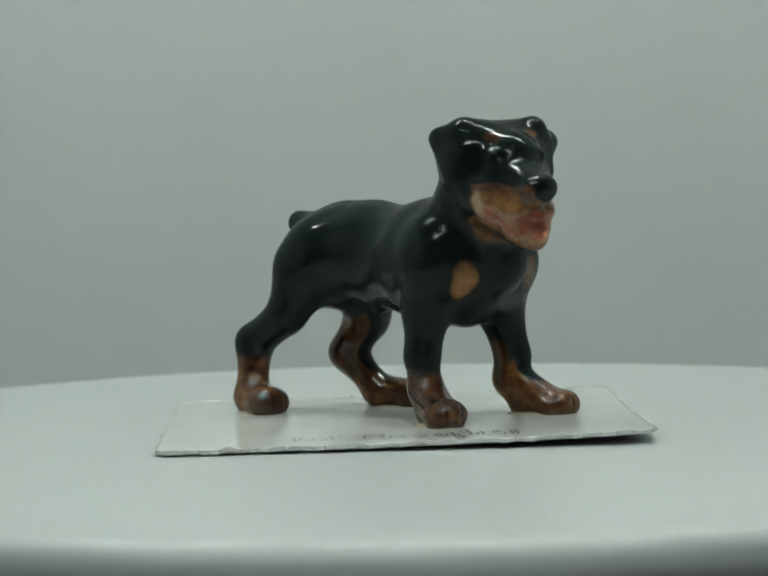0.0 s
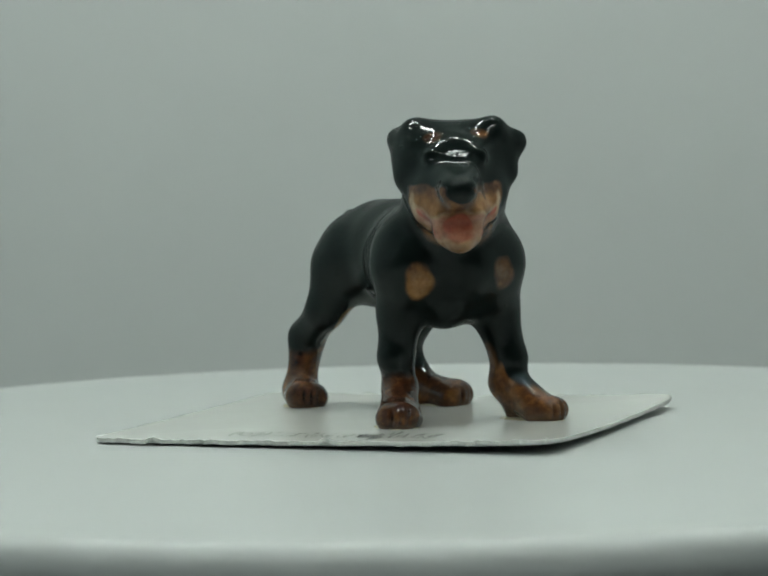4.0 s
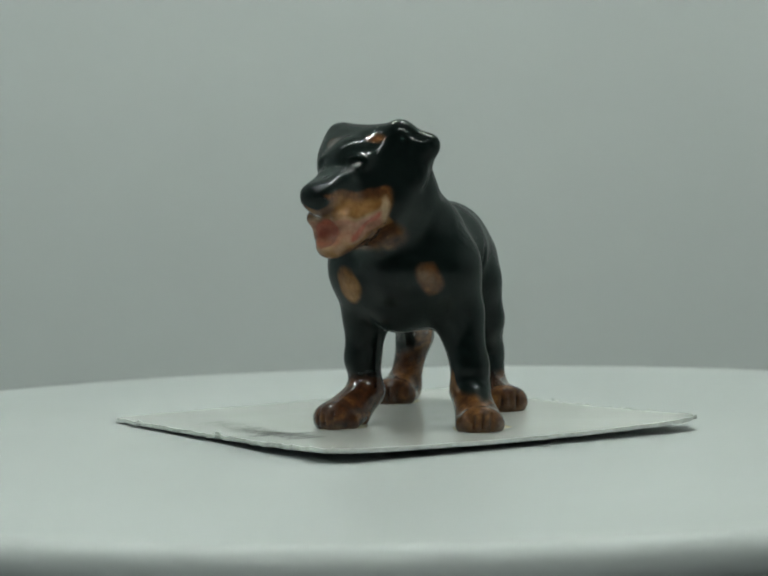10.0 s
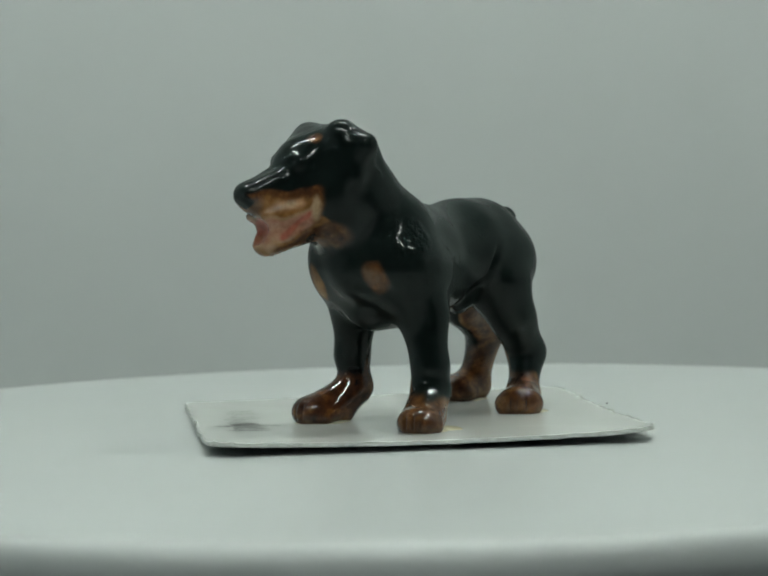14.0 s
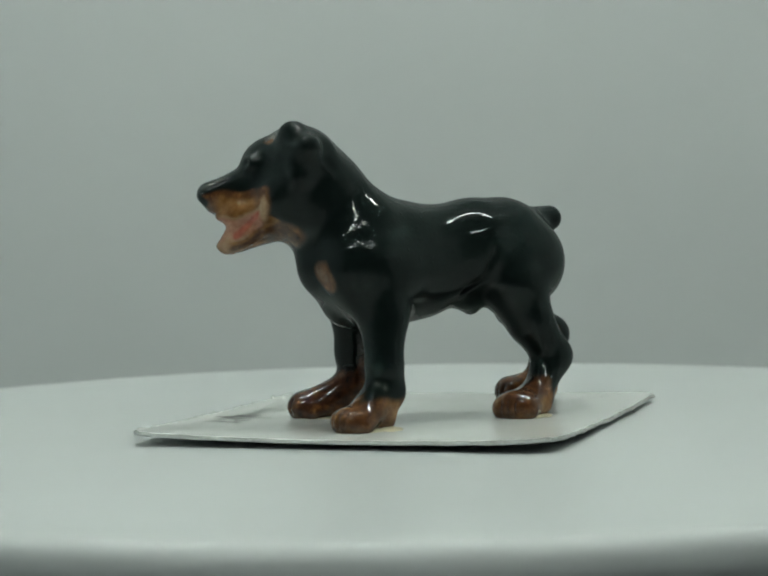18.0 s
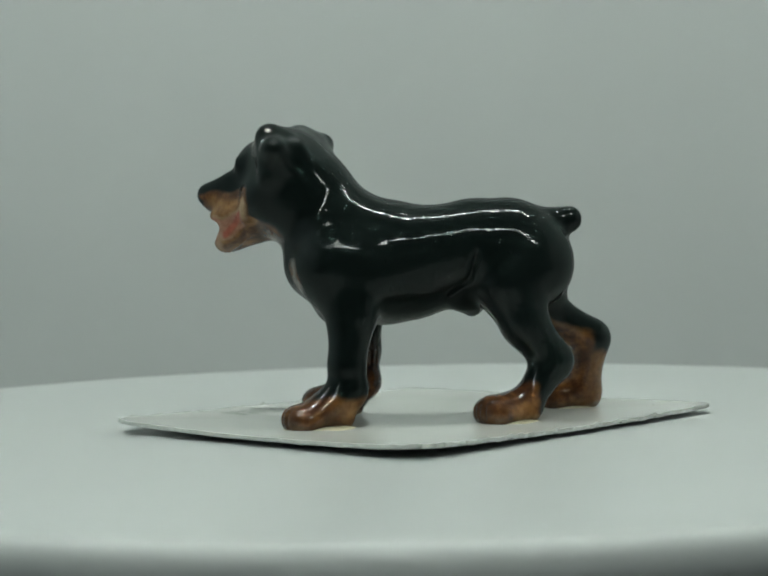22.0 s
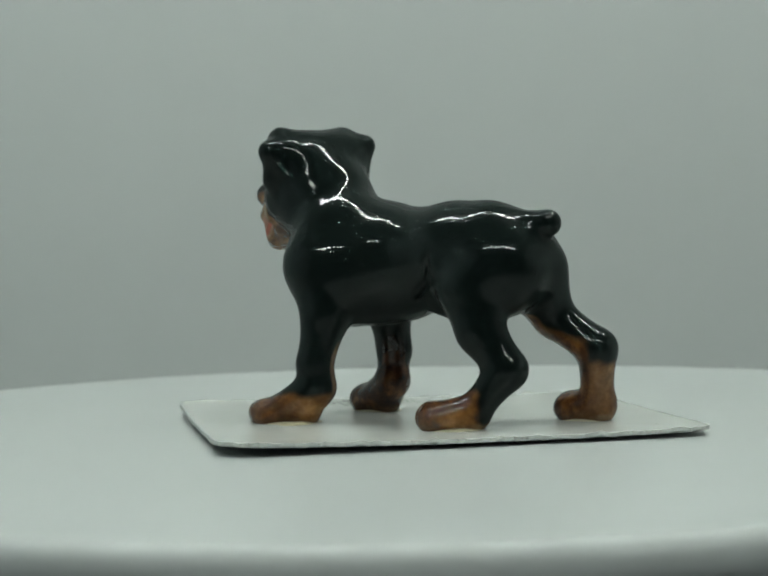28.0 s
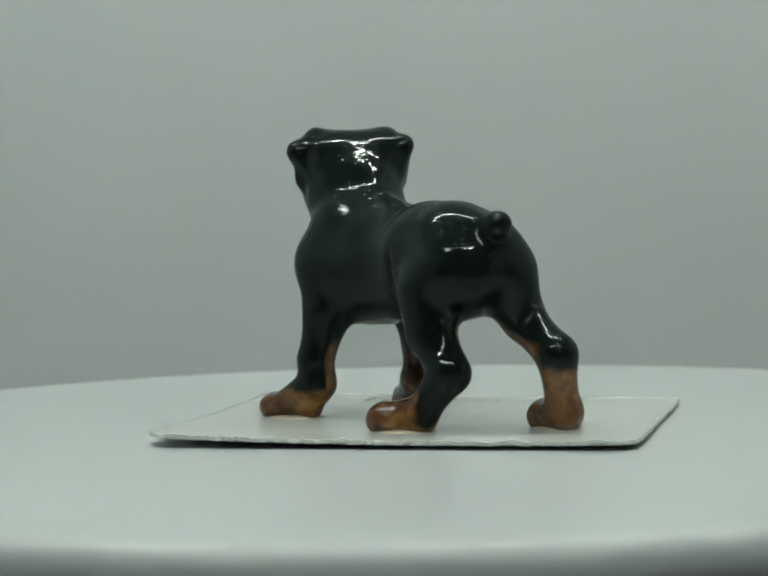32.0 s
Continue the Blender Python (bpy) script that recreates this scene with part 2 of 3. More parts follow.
def card():
    """A thick glossy card with torn edges, bowed so that its corners stand off the platter."""
    n, thick = 120, 0.51
    verts, faces = [], []
    rng = random.Random(4)
    side_a, side_b = (CORNERS[1] - CORNERS[0]).length, (CORNERS[3] - CORNERS[0]).length
    for j in range(n + 1):
        for i in range(n + 1):
            u, v = i / n, j / n
            x, y = card_point(u, v)
            for k, (cu, cv) in enumerate(((0, 0), (1, 0), (1, 1), (0, 1))):
                da, db = abs(u - cu) * side_a / ROUND[k], abs(v - cv) * side_b / ROUND[k]
                if da < 1 and db < 1:
                    pull = 0.41 * ROUND[k] * ((1 - da) * (1 - db)) ** 2
                    way = -CORNERS[k].normalized()
                    x, y = x + way.x * pull, y + way.y * pull
            z = card_height(u, v)
            if i in (0, n) or j in (0, n):
                # two edges were torn, the others cut
                rough = 0.35 if i in (0, n) and 0 < j < n else 1.0
                torn = 0.30 * noise.noise(Vector((x * 0.21, y * 0.21, 3.0))) + rough * (0.30 * noise.noise(Vector((x * 0.75, y * 0.75, 9.0))) + rng.uniform(-0.13, 0.13))
                x, y = x * (1 + torn * 0.034), y * (1 + torn * 0.034)
                tuft = max(0.0, noise.noise(Vector((x * 0.8, y * 0.8, 7.0))) - 0.12)
                z += rough * (0.13 * noise.noise(Vector((x * 0.6, y * 0.6, 5.0))) + 0.55 * tuft + rng.uniform(-0.06, 0.07))
            verts.append((x * MM, y * MM, z * MM))
    top = len(verts)
    for k in range(top):
        x, y, z = verts[k]
        at_edge = k % (n + 1) in (0, n) or k // (n + 1) in (0, n)
        ply = thick * (0.84 + 0.3 * noise.noise(Vector((x * 260, y * 260, 2.0)))) if at_edge else thick
        verts.append((x, y, max(z - ply * MM, 0.00003)))
    row = n + 1
    for j in range(n):
        for i in range(n):
            a, b, c, d = j * row + i, j * row + i + 1, (j + 1) * row + i + 1, (j + 1) * row + i
            faces.append((a, b, c, d))
            faces.append((top + d, top + c, top + b, top + a))
    border = [i for i in range(n)] + [j * row + n for j in range(n)] + [n * row + i for i in range(n, 0, -1)] + [j * row for j in range(n, 0, -1)]
    side_from = len(faces)
    for a, b in zip(border, border[1:] + border[:1]):
        faces.append((b, a, top + a, top + b))
    me = mesh_of("display_card", verts, faces, CARD)
    me.materials.append(CARD_EDGE)
    for f in me.polygons:
        f.use_smooth = f.index < side_from
        f.material_index = 0 if f.index < side_from else 1
    ob = tagged(new("display_card", me), "square glossy white card with torn edges and slightly curled corners", "card")
    # the printed lines along one edge, too small to read: plain bars
    along = (CORNERS[1] - CORNERS[0]).normalized()
    inward = Vector((-along.y, along.x))
    start = CORNERS[0]
    # a flourished line of script, bolder towards its end
    lines = ((15.5, 32.0, 6.4, 5.4, 0.26, 7, INK), (32.0, 42.5, 6.0, 5.6, 0.30, 5, INK_DARK))
    for first, last, deep, tall, bold, count, ink in lines:
        for k in range(count):
            if rng.random() < 0.06:
                continue
            bm = bmesh.new()
            pitch = (last - first) / count
            origin = start + along * (first + pitch * k) + inward * (deep + rng.uniform(-0.15, 0.15))
            turns, phase, high = rng.choice((1.0, 1.5, 1.5, 2.0)), rng.uniform(0, 2 * math.pi), tall * rng.choice((0.55, 0.6, 0.7, 1.0, 1.15))
            steps, rail = 18, []
            spots = []
            for i in range(steps + 1):
                q = i / steps
                a = phase + 2 * math.pi * turns * q
                spots.append(origin + along * (pitch * (0.2 + 0.6 * q) + 0.26 * pitch * math.cos(a)) + inward * (high / 2 * math.sin(a) + 0.18 * high * math.sin(2.3 * a + k)))
            for i, p in enumerate(spots):
                d = (spots[min(i + 1, steps)] - spots[max(i - 1, 0)]).normalized()
                wide = bold / 2 * (0.45 + 0.75 * abs(d.x * inward.x + d.y * inward.y)) * rng.uniform(0.7, 1.2)
                edge = Vector((-d.y, d.x)) * wide
                rail.append([bm.verts.new((c.x * MM, c.y * MM, (card_height(*card_uv(c.x, c.y)) + 0.012 + 0.0005 * i) * MM)) for c in (p + edge, p - edge)])
            for i, ((a0, b0), (a1, b1)) in enumerate(zip(rail, rail[1:])):
                if rng.random() > 0.4:
                    bm.faces.new((a0, b0, b1, a1))
            bmesh.ops.recalc_face_normals(bm, faces=bm.faces)
            for f in bm.faces:
                if f.normal.z < 0:
                    f.normal_flip()
            part("printed_mark", bm, ink, ob, "worn illegible dark grey print")
    for x, y, r in ((-24.0, 13.2, 0.20), (-22.5, 12.4, 0.10), (-31.0, -5.5, 0.11)):
        bm = bmesh.new()
        bmesh.ops.create_icosphere(bm, subdivisions=1, radius=r * MM, matrix=Matrix.LocRotScale((x * MM, y * MM, (card_height(*card_uv(x, y)) + 0.02) * MM), None, (1, 0.8, 0.4)))
        part("speck", bm, INK, ob, "tiny dark speck of dirt")
    # glue that has crept out round the paws
    for x, y, a, b, turn in ((11.9, 10.7, 5.0, 3.2, 25), (10.0, -6.5, 3.9, 2.9, -20), (-11.2, 8.9, 4.0, 3.0, 20), (-20.3, -7.2, 3.6, 2.8, -5), (9.4, 12.2, 2.6, 1.7, 60)):
        bm = bmesh.new()
        bmesh.ops.create_icosphere(bm, subdivisions=3, radius=1.0)
        for vert in bm.verts:
            wave = 1 + 0.16 * noise.noise(vert.co * 1.9 + Vector((x, y, 0)))
            vert.co = Vector((vert.co.x * a * 0.97 * wave, vert.co.y * b * 1.02 * wave, vert.co.z * 0.5))
        bm.transform(pose(x, y, GROUND + 0.01, 0, 0, turn))
        bmesh.ops.scale(bm, vec=(MM, MM, MM), verts=bm.verts)
        part("glue_spot", bm, GLUE, ob, "thin yellowish dried glue", smooth=True)
    return ob


# ---------------------------------------------------------------- figurine
KNOTS = {}
BONES = []
SHEETS = []


def knot(name, x, y, z, r):
    KNOTS[name] = np.array((x, y, z, r))


def bones(chain):
    for pair in chain.split():
        BONES.append(tuple(pair.split("-")))


# the lump of clay: knots (mm, dog looks along +x) and the limbs between them
knot("chR", 7.84, -1.75, 19.58, 5.59)
knot("chL", 6.79, 3.60, 17.70, 5.73)
knot("chF", 11.24, 1.61, 18.85, 4.12)
knot("rib", 3.50, 1.04, 18.92, 6.91)
knot("loin", -7.81, 1.58, 20.19, 5.65)
knot("hipR", -13.96, -0.81, 19.15, 5.47)
knot("hipL", -14.12, 2.01, 18.32, 5.52)
knot("rump", -12.01, 1.33, 20.52, 5.37)
knot("tb", -17.51, 0.19, 23.12, 1.67)
knot("tt", -19.83, 0.26, 23.65, 1.63)
knot("thR", -15.64, -2.55, 17.76, 4.36)
knot("knR", -17.49, -4.94, 12.02, 2.41)
knot("hoR", -23.10, -5.47, 8.23, 2.30)
knot("anR", -22.20, -6.97, 1.24, 1.85)
knot("toR", -18.30, -7.38, 0.85, 1.72)
knot("thL", -11.92, 4.51, 15.99, 4.17)
knot("knL", -13.55, 5.87, 11.01, 2.77)
knot("hoL", -16.91, 5.52, 6.40, 2.31)
knot("anL", -13.11, 7.47, 1.24, 1.70)
knot("toL", -9.04, 9.73, 0.89, 1.78)
knot("shR", 7.57, -2.97, 18.28, 4.64)
knot("elR", 6.24, -4.14, 12.93, 2.77)
knot("foR", 6.05, -4.85, 7.42, 2.03)
knot("wrR", 6.12, -4.45, 3.52, 1.58)
knot("ftR", 11.89, -6.97, 0.78, 1.59)
knot("heR", 7.88, -5.53, 0.77, 1.55)
knot("shL", 9.13, 5.32, 18.74, 5.00)
knot("elL", 7.75, 7.62, 13.04, 2.97)
knot("foL", 8.53, 9.18, 6.70, 2.07)
knot("wrL", 8.40, 9.05, 3.79, 1.75)
knot("ftL", 14.57, 11.70, 0.43, 1.31)
knot("heL", 9.51, 9.88, 0.59, 1.44)
knot("ste", 8.46, 0.56, 14.72, 3.48)
knot("be1", -0.24, 1.52, 17.02, 4.74)
knot("be2", -6.52, 1.20, 17.72, 4.02)
knot("pen", -7.43, 1.63, 12.97, 1.05)
knot("nkB", 8.54, 2.19, 21.78, 5.98)
knot("nkT", 12.74, 0.47, 27.15, 5.35)
knot("skL", 15.13, 0.91, 31.46, 3.63)
knot("skR", 13.98, -2.77, 31.29, 3.84)
knot("brow", 17.79, -1.80, 30.68, 3.35)
knot("muz", 18.52, -2.83, 27.36, 3.34)
knot("nose", 24.44, -4.57, 27.25, 1.62)
knot("jaw", 16.28, -1.17, 26.11, 3.36)
knot("ton", 22.92, -3.64, 21.86, 1.19)
knot("lip", 21.26, -2.93, 26.16, 2.37)
knot("chkL", 16.82, 1.18, 27.53, 3.15)
knot("chkR", 16.08, -3.08, 27.06, 3.19)
knot("eLt", 17.16, 3.31, 34.49, 1.30)
knot("eLo", 16.67, 6.49, 33.13, 1.00)
knot("eLd", 17.24, 5.09, 29.61, 0.76)
knot("eRt", 13.47, -4.84, 34.49, 1.16)
knot("eRo", 10.64, -5.78, 33.70, 0.92)
knot("eRd", 13.27, -5.94, 29.15, 0.77)
knot("thro", 10.96, 0.01, 24.31, 4.90)
knot("toRa", -18.76, -5.85, 0.44, 1.30)
knot("toLa", -8.24, 8.27, 0.47, 1.36)
knot("ftRa", 11.37, -5.06, 0.23, 1.07)
knot("ftLa", 13.94, 9.69, 0.28, 1.15)
knot("toRb", -18.57, -8.60, 0.76, 1.65)
knot("toLb", -9.92, 10.94, 0.57, 1.45)
knot("ftRb", 11.12, -8.17, 0.53, 1.38)
knot("ftLb", 13.27, 13.03, 0.30, 1.15)

bones("chR-chL chR-chF chL-chF chR-rib chL-rib rib-loin loin-hipR loin-hipL loin-rump rump-hipR rump-hipL rump-tb tb-tt")
bones("hipR-thR thR-knR knR-hoR hoR-anR anR-toR anR-toRa anR-toRb hipL-thL thL-knL knL-hoL hoL-anL anL-toL anL-toLa anL-toLb")
bones("shR-elR elR-foR foR-wrR wrR-ftR wrR-ftRa wrR-ftRb wrR-heR heR-ftR shL-elL elL-foL foL-wrL wrL-ftL wrL-ftLa wrL-ftLb wrL-heL heL-ftL shR-chR shL-chL ste-chR ste-chL ste-be1 be1-rib be1-be2 be2-loin be2-pen")
bones("nkB-nkT nkB-chR nkB-chL nkB-rib nkT-skL nkT-skR skL-skR skL-brow skR-brow brow-muz muz-nose muz-lip lip-nose jaw-ton jaw-thro thro-nkB thro-nkT chkL-skL chkR-skR chkL-muz chkR-muz chkL-jaw chkR-jaw chkL-nkT chkR-nkT")
bones("eLt-eLo eLo-eLd eLt-eLd eRt-eRo eRo-eRd eRt-eRd eLt-skL eRt-skR eLo-skL eRo-skR eLd-skL eRd-skR eLd-chkL eRd-chkR thro-chF shR-rib shL-rib")

# ears and the tongue are flat sheets between three knots
for trio in ("eLt eLo eLd", "eRt eRo eRd", "skL eLt eLo", "skR eRt eRo", "skL eLo eLd", "skR eRo eRd", "eLd skL chkL", "eRd skR chkR", "eLt eRt skL", "eRt skL skR", "skL skR nkT", "eLo skL nkT", "eRo skR nkT", "eLo eLd nkT", "eRo eRd nkT", "chkL eLd nkT", "chkR eRd nkT"):
    SHEETS.append(trio.split())

SOFT = 0.45


def cone_distance(P, a, b):
    """Distance from a rounded cone between the balls a and b."""
    ba = b[:3] - a[:3]
    l2 = ba @ ba
    rr = a[3] - b[3]
    a2 = l2 - rr * rr
    pa = P - a[:3]
    if a2 <= 0:
        return np.minimum(np.sqrt((pa * pa).sum(-1)) - a[3], np.sqrt(((P - b[:3]) ** 2).sum(-1)) - b[3])
    y = pa @ ba
    z = y - l2
    v = pa * l2 - y[..., None] * ba
    x2 = (v * v).sum(-1)
    y2, z2 = y * y * l2, z * z * l2
    k = np.sign(rr) * rr * rr * x2
    d = (np.sqrt(x2 * a2 / l2) + y * rr) / l2 - a[3]
    d = np.where(np.sign(z) * a2 * z2 > k, np.sqrt(x2 + z2) / l2 - b[3], d)
    return np.where(np.sign(y) * a2 * y2 < k, np.sqrt(x2 + y2) / l2 - a[3], d)


def sheet_distance(P, a, b, c):
    """Distance from a slab spanned by three balls (x, y, z, radius)."""
    A, B, C = a[:3], b[:3], c[:3]
    n = np.cross(B - A, C - A)
    area = n @ n
    wa, wb = (np.cross(C - B, P - B) @ n) / area, (np.cross(A - C, P - C) @ n) / area
    wc = 1 - wa - wb
    inside = (wa > 0) & (wb > 0) & (wc > 0)
    deep = np.abs((P - A) @ n) / math.sqrt(area) - (wa * a[3] + wb * b[3] + wc * c[3])
    return np.where(inside, deep, 30.0)


def ellipsoid_distance(P, c, axes, turn):
    q = (P - c) @ turn
    k0 = np.sqrt(((q / axes) ** 2).sum(-1))
    k1 = np.sqrt(((q / (axes * axes)) ** 2).sum(-1)) + 1e-9
    return k0 * (k0 - 1) / k1


HEAD = np.array(((0.934, 0.358, 0), (-0.358, 0.934, 0), (0, 0, 1.0)))   # columns: the head's forward, left, up
LUMPS = []      # (centre, half axes) added, in the head's or the body's frame
HOLLOWS = []    # (centre, half axes, softness) scooped out

KNOTS["nose"][3] = 1.35
KNOTS["ton"] = np.array((23.05, -3.65, 21.5, 0.62))     # the lower jaw ends in a thin lip
# nose leather and tongue
for x, y, z, a, b, c in ((24.8, -4.65, 27.55, 0.85, 1.75, 0.78), (21.4, -3.1, 22.2, 2.5, 1.4, 0.5)):
    LUMPS.append((np.array((x, y, z)), np.array((a, b, c)), HEAD))
for k in (-2, -1, 0, 1, 2):
    LUMPS.append((np.array((23.2, -3.75, 22.1)) + HEAD @ np.array((-0.12 * k * k, 0.42 * k, 0.05 * k * k)), np.array((0.22, 0.2, 0.32)), HEAD))
# folds of skin at the corners of the mouth
NOSE = np.array((24.9, -4.75, 27.0))
for side in (-1, 1):
    LUMPS.append((NOSE + HEAD @ np.array((-6.5, 0.25 + 4.0 * side, -1.4)), np.array((0.6, 0.75, 1.5)), HEAD))
    for k in range(5):
        LUMPS.append((NOSE + HEAD @ np.array((-1.6 - 1.1 * k, 0.15 + side * (1.9 + 0.42 * k), -2.0 + 0.16 * k * (k > 1))), np.array((0.75, 0.42, 0.3)), HEAD))
# the ears' backs, filled out
for x, y, z in ((15.5, 4.0, 32.2), (12.8, -4.9, 32.0)):
    LUMPS.append((np.array((x, y, z)), np.array((3.0, 1.45, 2.6)), HEAD))
for x, y, z, a, b, c in ((14.2, 3.7, 30.6, 2.8, 1.8, 2.7), (12.4, -4.3, 30.4, 2.4, 1.7, 2.7)):
    LUMPS.append((np.array((x, y, z)), np.array((a, b, c)), HEAD))
# the broad nape
LUMPS.append((np.array((12.6, -0.7, 30.0)), np.array((2.7, 4.5, 3.4)), HEAD))
# the lower jaw's two sides
for side, name in ((1, "L"), (-1, "R")):
    for k, (x, y, z, r) in enumerate(((-6.3, 2.5, -3.6, 0.75), (-3.3, 1.5, -4.85, 0.52), (-2.0, 0.5, -5.5, 0.5))):
        KNOTS[f"jw{name}{k}"] = np.append(NOSE + HEAD @ np.array((x, 0.2 + y * side, z)), r)
    BONES.extend(((f"jw{name}0", f"jw{name}1"), (f"jw{name}1", f"jw{name}2")))
    SHEETS.append((f"jw{name}0", f"jw{name}1", "ton"))
    SHEETS.append((f"jw{name}0", "jaw", "ton"))
# between the hind legs
LUMPS.append((np.array((-6.6, 2.6, 14.1)), np.array((2.0, 1.6, 1.45)), np.eye(3)))


def crease(a, b, wide, deep):
    """A groove pressed into the clay from a to b."""
    a, b = np.array(a), np.array(b)
    along = (b - a) / np.linalg.norm(b - a)
    out = np.array((0.0, a[1], 0.0)) - along * (along @ np.array((0.0, a[1], 0.0)))
    out = out / np.linalg.norm(out)
    turn = np.stack((along, out, np.cross(along, out)), 1)
    HOLLOWS.append(((a + b) / 2, np.array((np.linalg.norm(b - a) / 2 + 0.8, deep, wide)), 0.5, turn))


crease((-7.6, 7.9, 19.8), (-6.6, 7.0, 16.2), 0.26, 0.6)      # the flank, before the thigh
crease((-6.8, 7.2, 16.8), (-4.6, 5.4, 15.2), 0.26, 0.5)
# eyes: a shallow socket and the ball in it
for w in (-2.75, 3.05):
    HOLLOWS.append((NOSE + HEAD @ np.array((-3.9, w * 1.03, 4.5)), np.array((0.9, 0.95, 0.62)), 0.5, HEAD))
    LUMPS.append((NOSE + HEAD @ np.array((-5.4, w * 0.95, 4.45)), np.array((0.9, 0.75, 0.62)), HEAD))
# the open mouth between palate and tongue
HOLLOWS.append((NOSE + HEAD @ np.array((-0.85, 0.3, -3.75)), np.array((1.45, 1.5, 1.55)), 0.45, HEAD))
# the tongue slopes down and forward, webs of cheek close the sides
LUMPS.append((NOSE + HEAD @ np.array((-2.7, 0.25, -4.8)), np.array((1.3, 1.15, 0.9)), HEAD))
for side in (-1, 1):
    LUMPS.append((NOSE + HEAD @ np.array((-3.5, 0.2 + 2.1 * side, -3.2)), np.array((1.15, 0.6, 1.4)), HEAD))
# the straight bridge of the nose
for side in (-1, 1):
    KNOTS[f"brA{side}"] = np.append(NOSE + HEAD @ np.array((0.1, 0.2 + 0.75 * side, 0.85)), 0.9)
    KNOTS[f"brB{side}"] = np.append(NOSE + HEAD @ np.array((-3.4, 0.2 + 1.15 * side, 2.1)), 1.3)
    BONES.append((f"brA{side}", f"brB{side}"))
# the nose slants back below its tip
HOLLOWS.append((NOSE + HEAD @ np.array((2.1, 0.2, -1.8)), np.array((1.7, 2.8, 1.8)), 0.6, HEAD))
# toes: four balls to a paw and the shallow clefts between them
GROOVES = []
for heel, toe, r in (("heL", "ftL", 1.15), ("heR", "ftR", 1.15), ("anL", "toL", 1.15), ("anR", "toR", 1.1)):
    h, t = KNOTS[heel][:3].copy(), KNOTS[toe][:3].copy()
    h[2] = t[2] = 0.55
    along = (t - h) / np.linalg.norm(t - h)
    across = np.array((-along[1], along[0], 0))
    turn = np.stack((along, across, np.array((0, 0, 1.0))), 1)
    for k in (-1.5, -0.5, 0.5, 1.5):
        LUMPS.append((t + along * (0.5 - 0.22 * k * k) + across * k * 0.98 + np.array((0, 0, 0.25)), np.array((1.05, 0.7, 0.95)), turn))
    for k in (-1, 0, 1):
        c = t + along * (1.85 - 0.3 * k * k) + across * k * 0.98 + np.array((0, 0, 0.3))
        HOLLOWS.append((c, np.array((0.95, 0.09, 0.85)), 0.32, turn))
        GROOVES.append((c, turn))


def pieces():
    for a, b in BONES:
        A, B = KNOTS[a], KNOTS[b]
        reach = max(A[3], B[3])
        yield (lambda P, A=A, B=B: cone_distance(P, A, B)), np.minimum(A[:3], B[:3]) - reach, np.maximum(A[:3], B[:3]) + reach
    for a, b, c in SHEETS:
        t = np.array([KNOTS[k] for k in (a, b, c)])
        r = t[:, 3].max()
        yield (lambda P, t=t: sheet_distance(P, *t)), t[:, :3].min(axis=0) - r, t[:, :3].max(axis=0) + r
    for c, axes, turn in LUMPS:
        yield (lambda P, c=c, axes=axes, turn=turn: ellipsoid_distance(P, c, axes, turn)), c - axes.max(), c + axes.max()


def clay(P):
    """Distance from the figurine's surface at the points P."""
    acc = np.full(P.shape[:-1], 1e-30)
    for far, lo, hi in pieces():
        near = ((P > lo - 3.2) & (P < hi + 3.2)).all(-1)
        if near.any():
            acc[near] += np.exp(-np.clip(far(P[near]), -8, 30) / SOFT)
    d = -SOFT * np.log(acc)
    for c, axes, soft, turn in HOLLOWS:
        near = ((P > c - axes.max() - 3) & (P < c + axes.max() + 3)).all(-1)
        if near.any():
            e = -ellipsoid_distance(P[near], c, axes, turn)
            h = np.clip(0.5 + 0.5 * (e - d[near]) / soft, 0, 1)
            d[near] = d[near] * (1 - h) + e * h + soft * h * (1 - h)
    return d


def clay_normal(P, h=0.02):
    n = np.stack([clay(P + h * np.eye(3)[k]) - clay(P - h * np.eye(3)[k]) for k in range(3)], -1)
    return n / (np.linalg.norm(n, axis=-1, keepdims=True) + 1e-12)


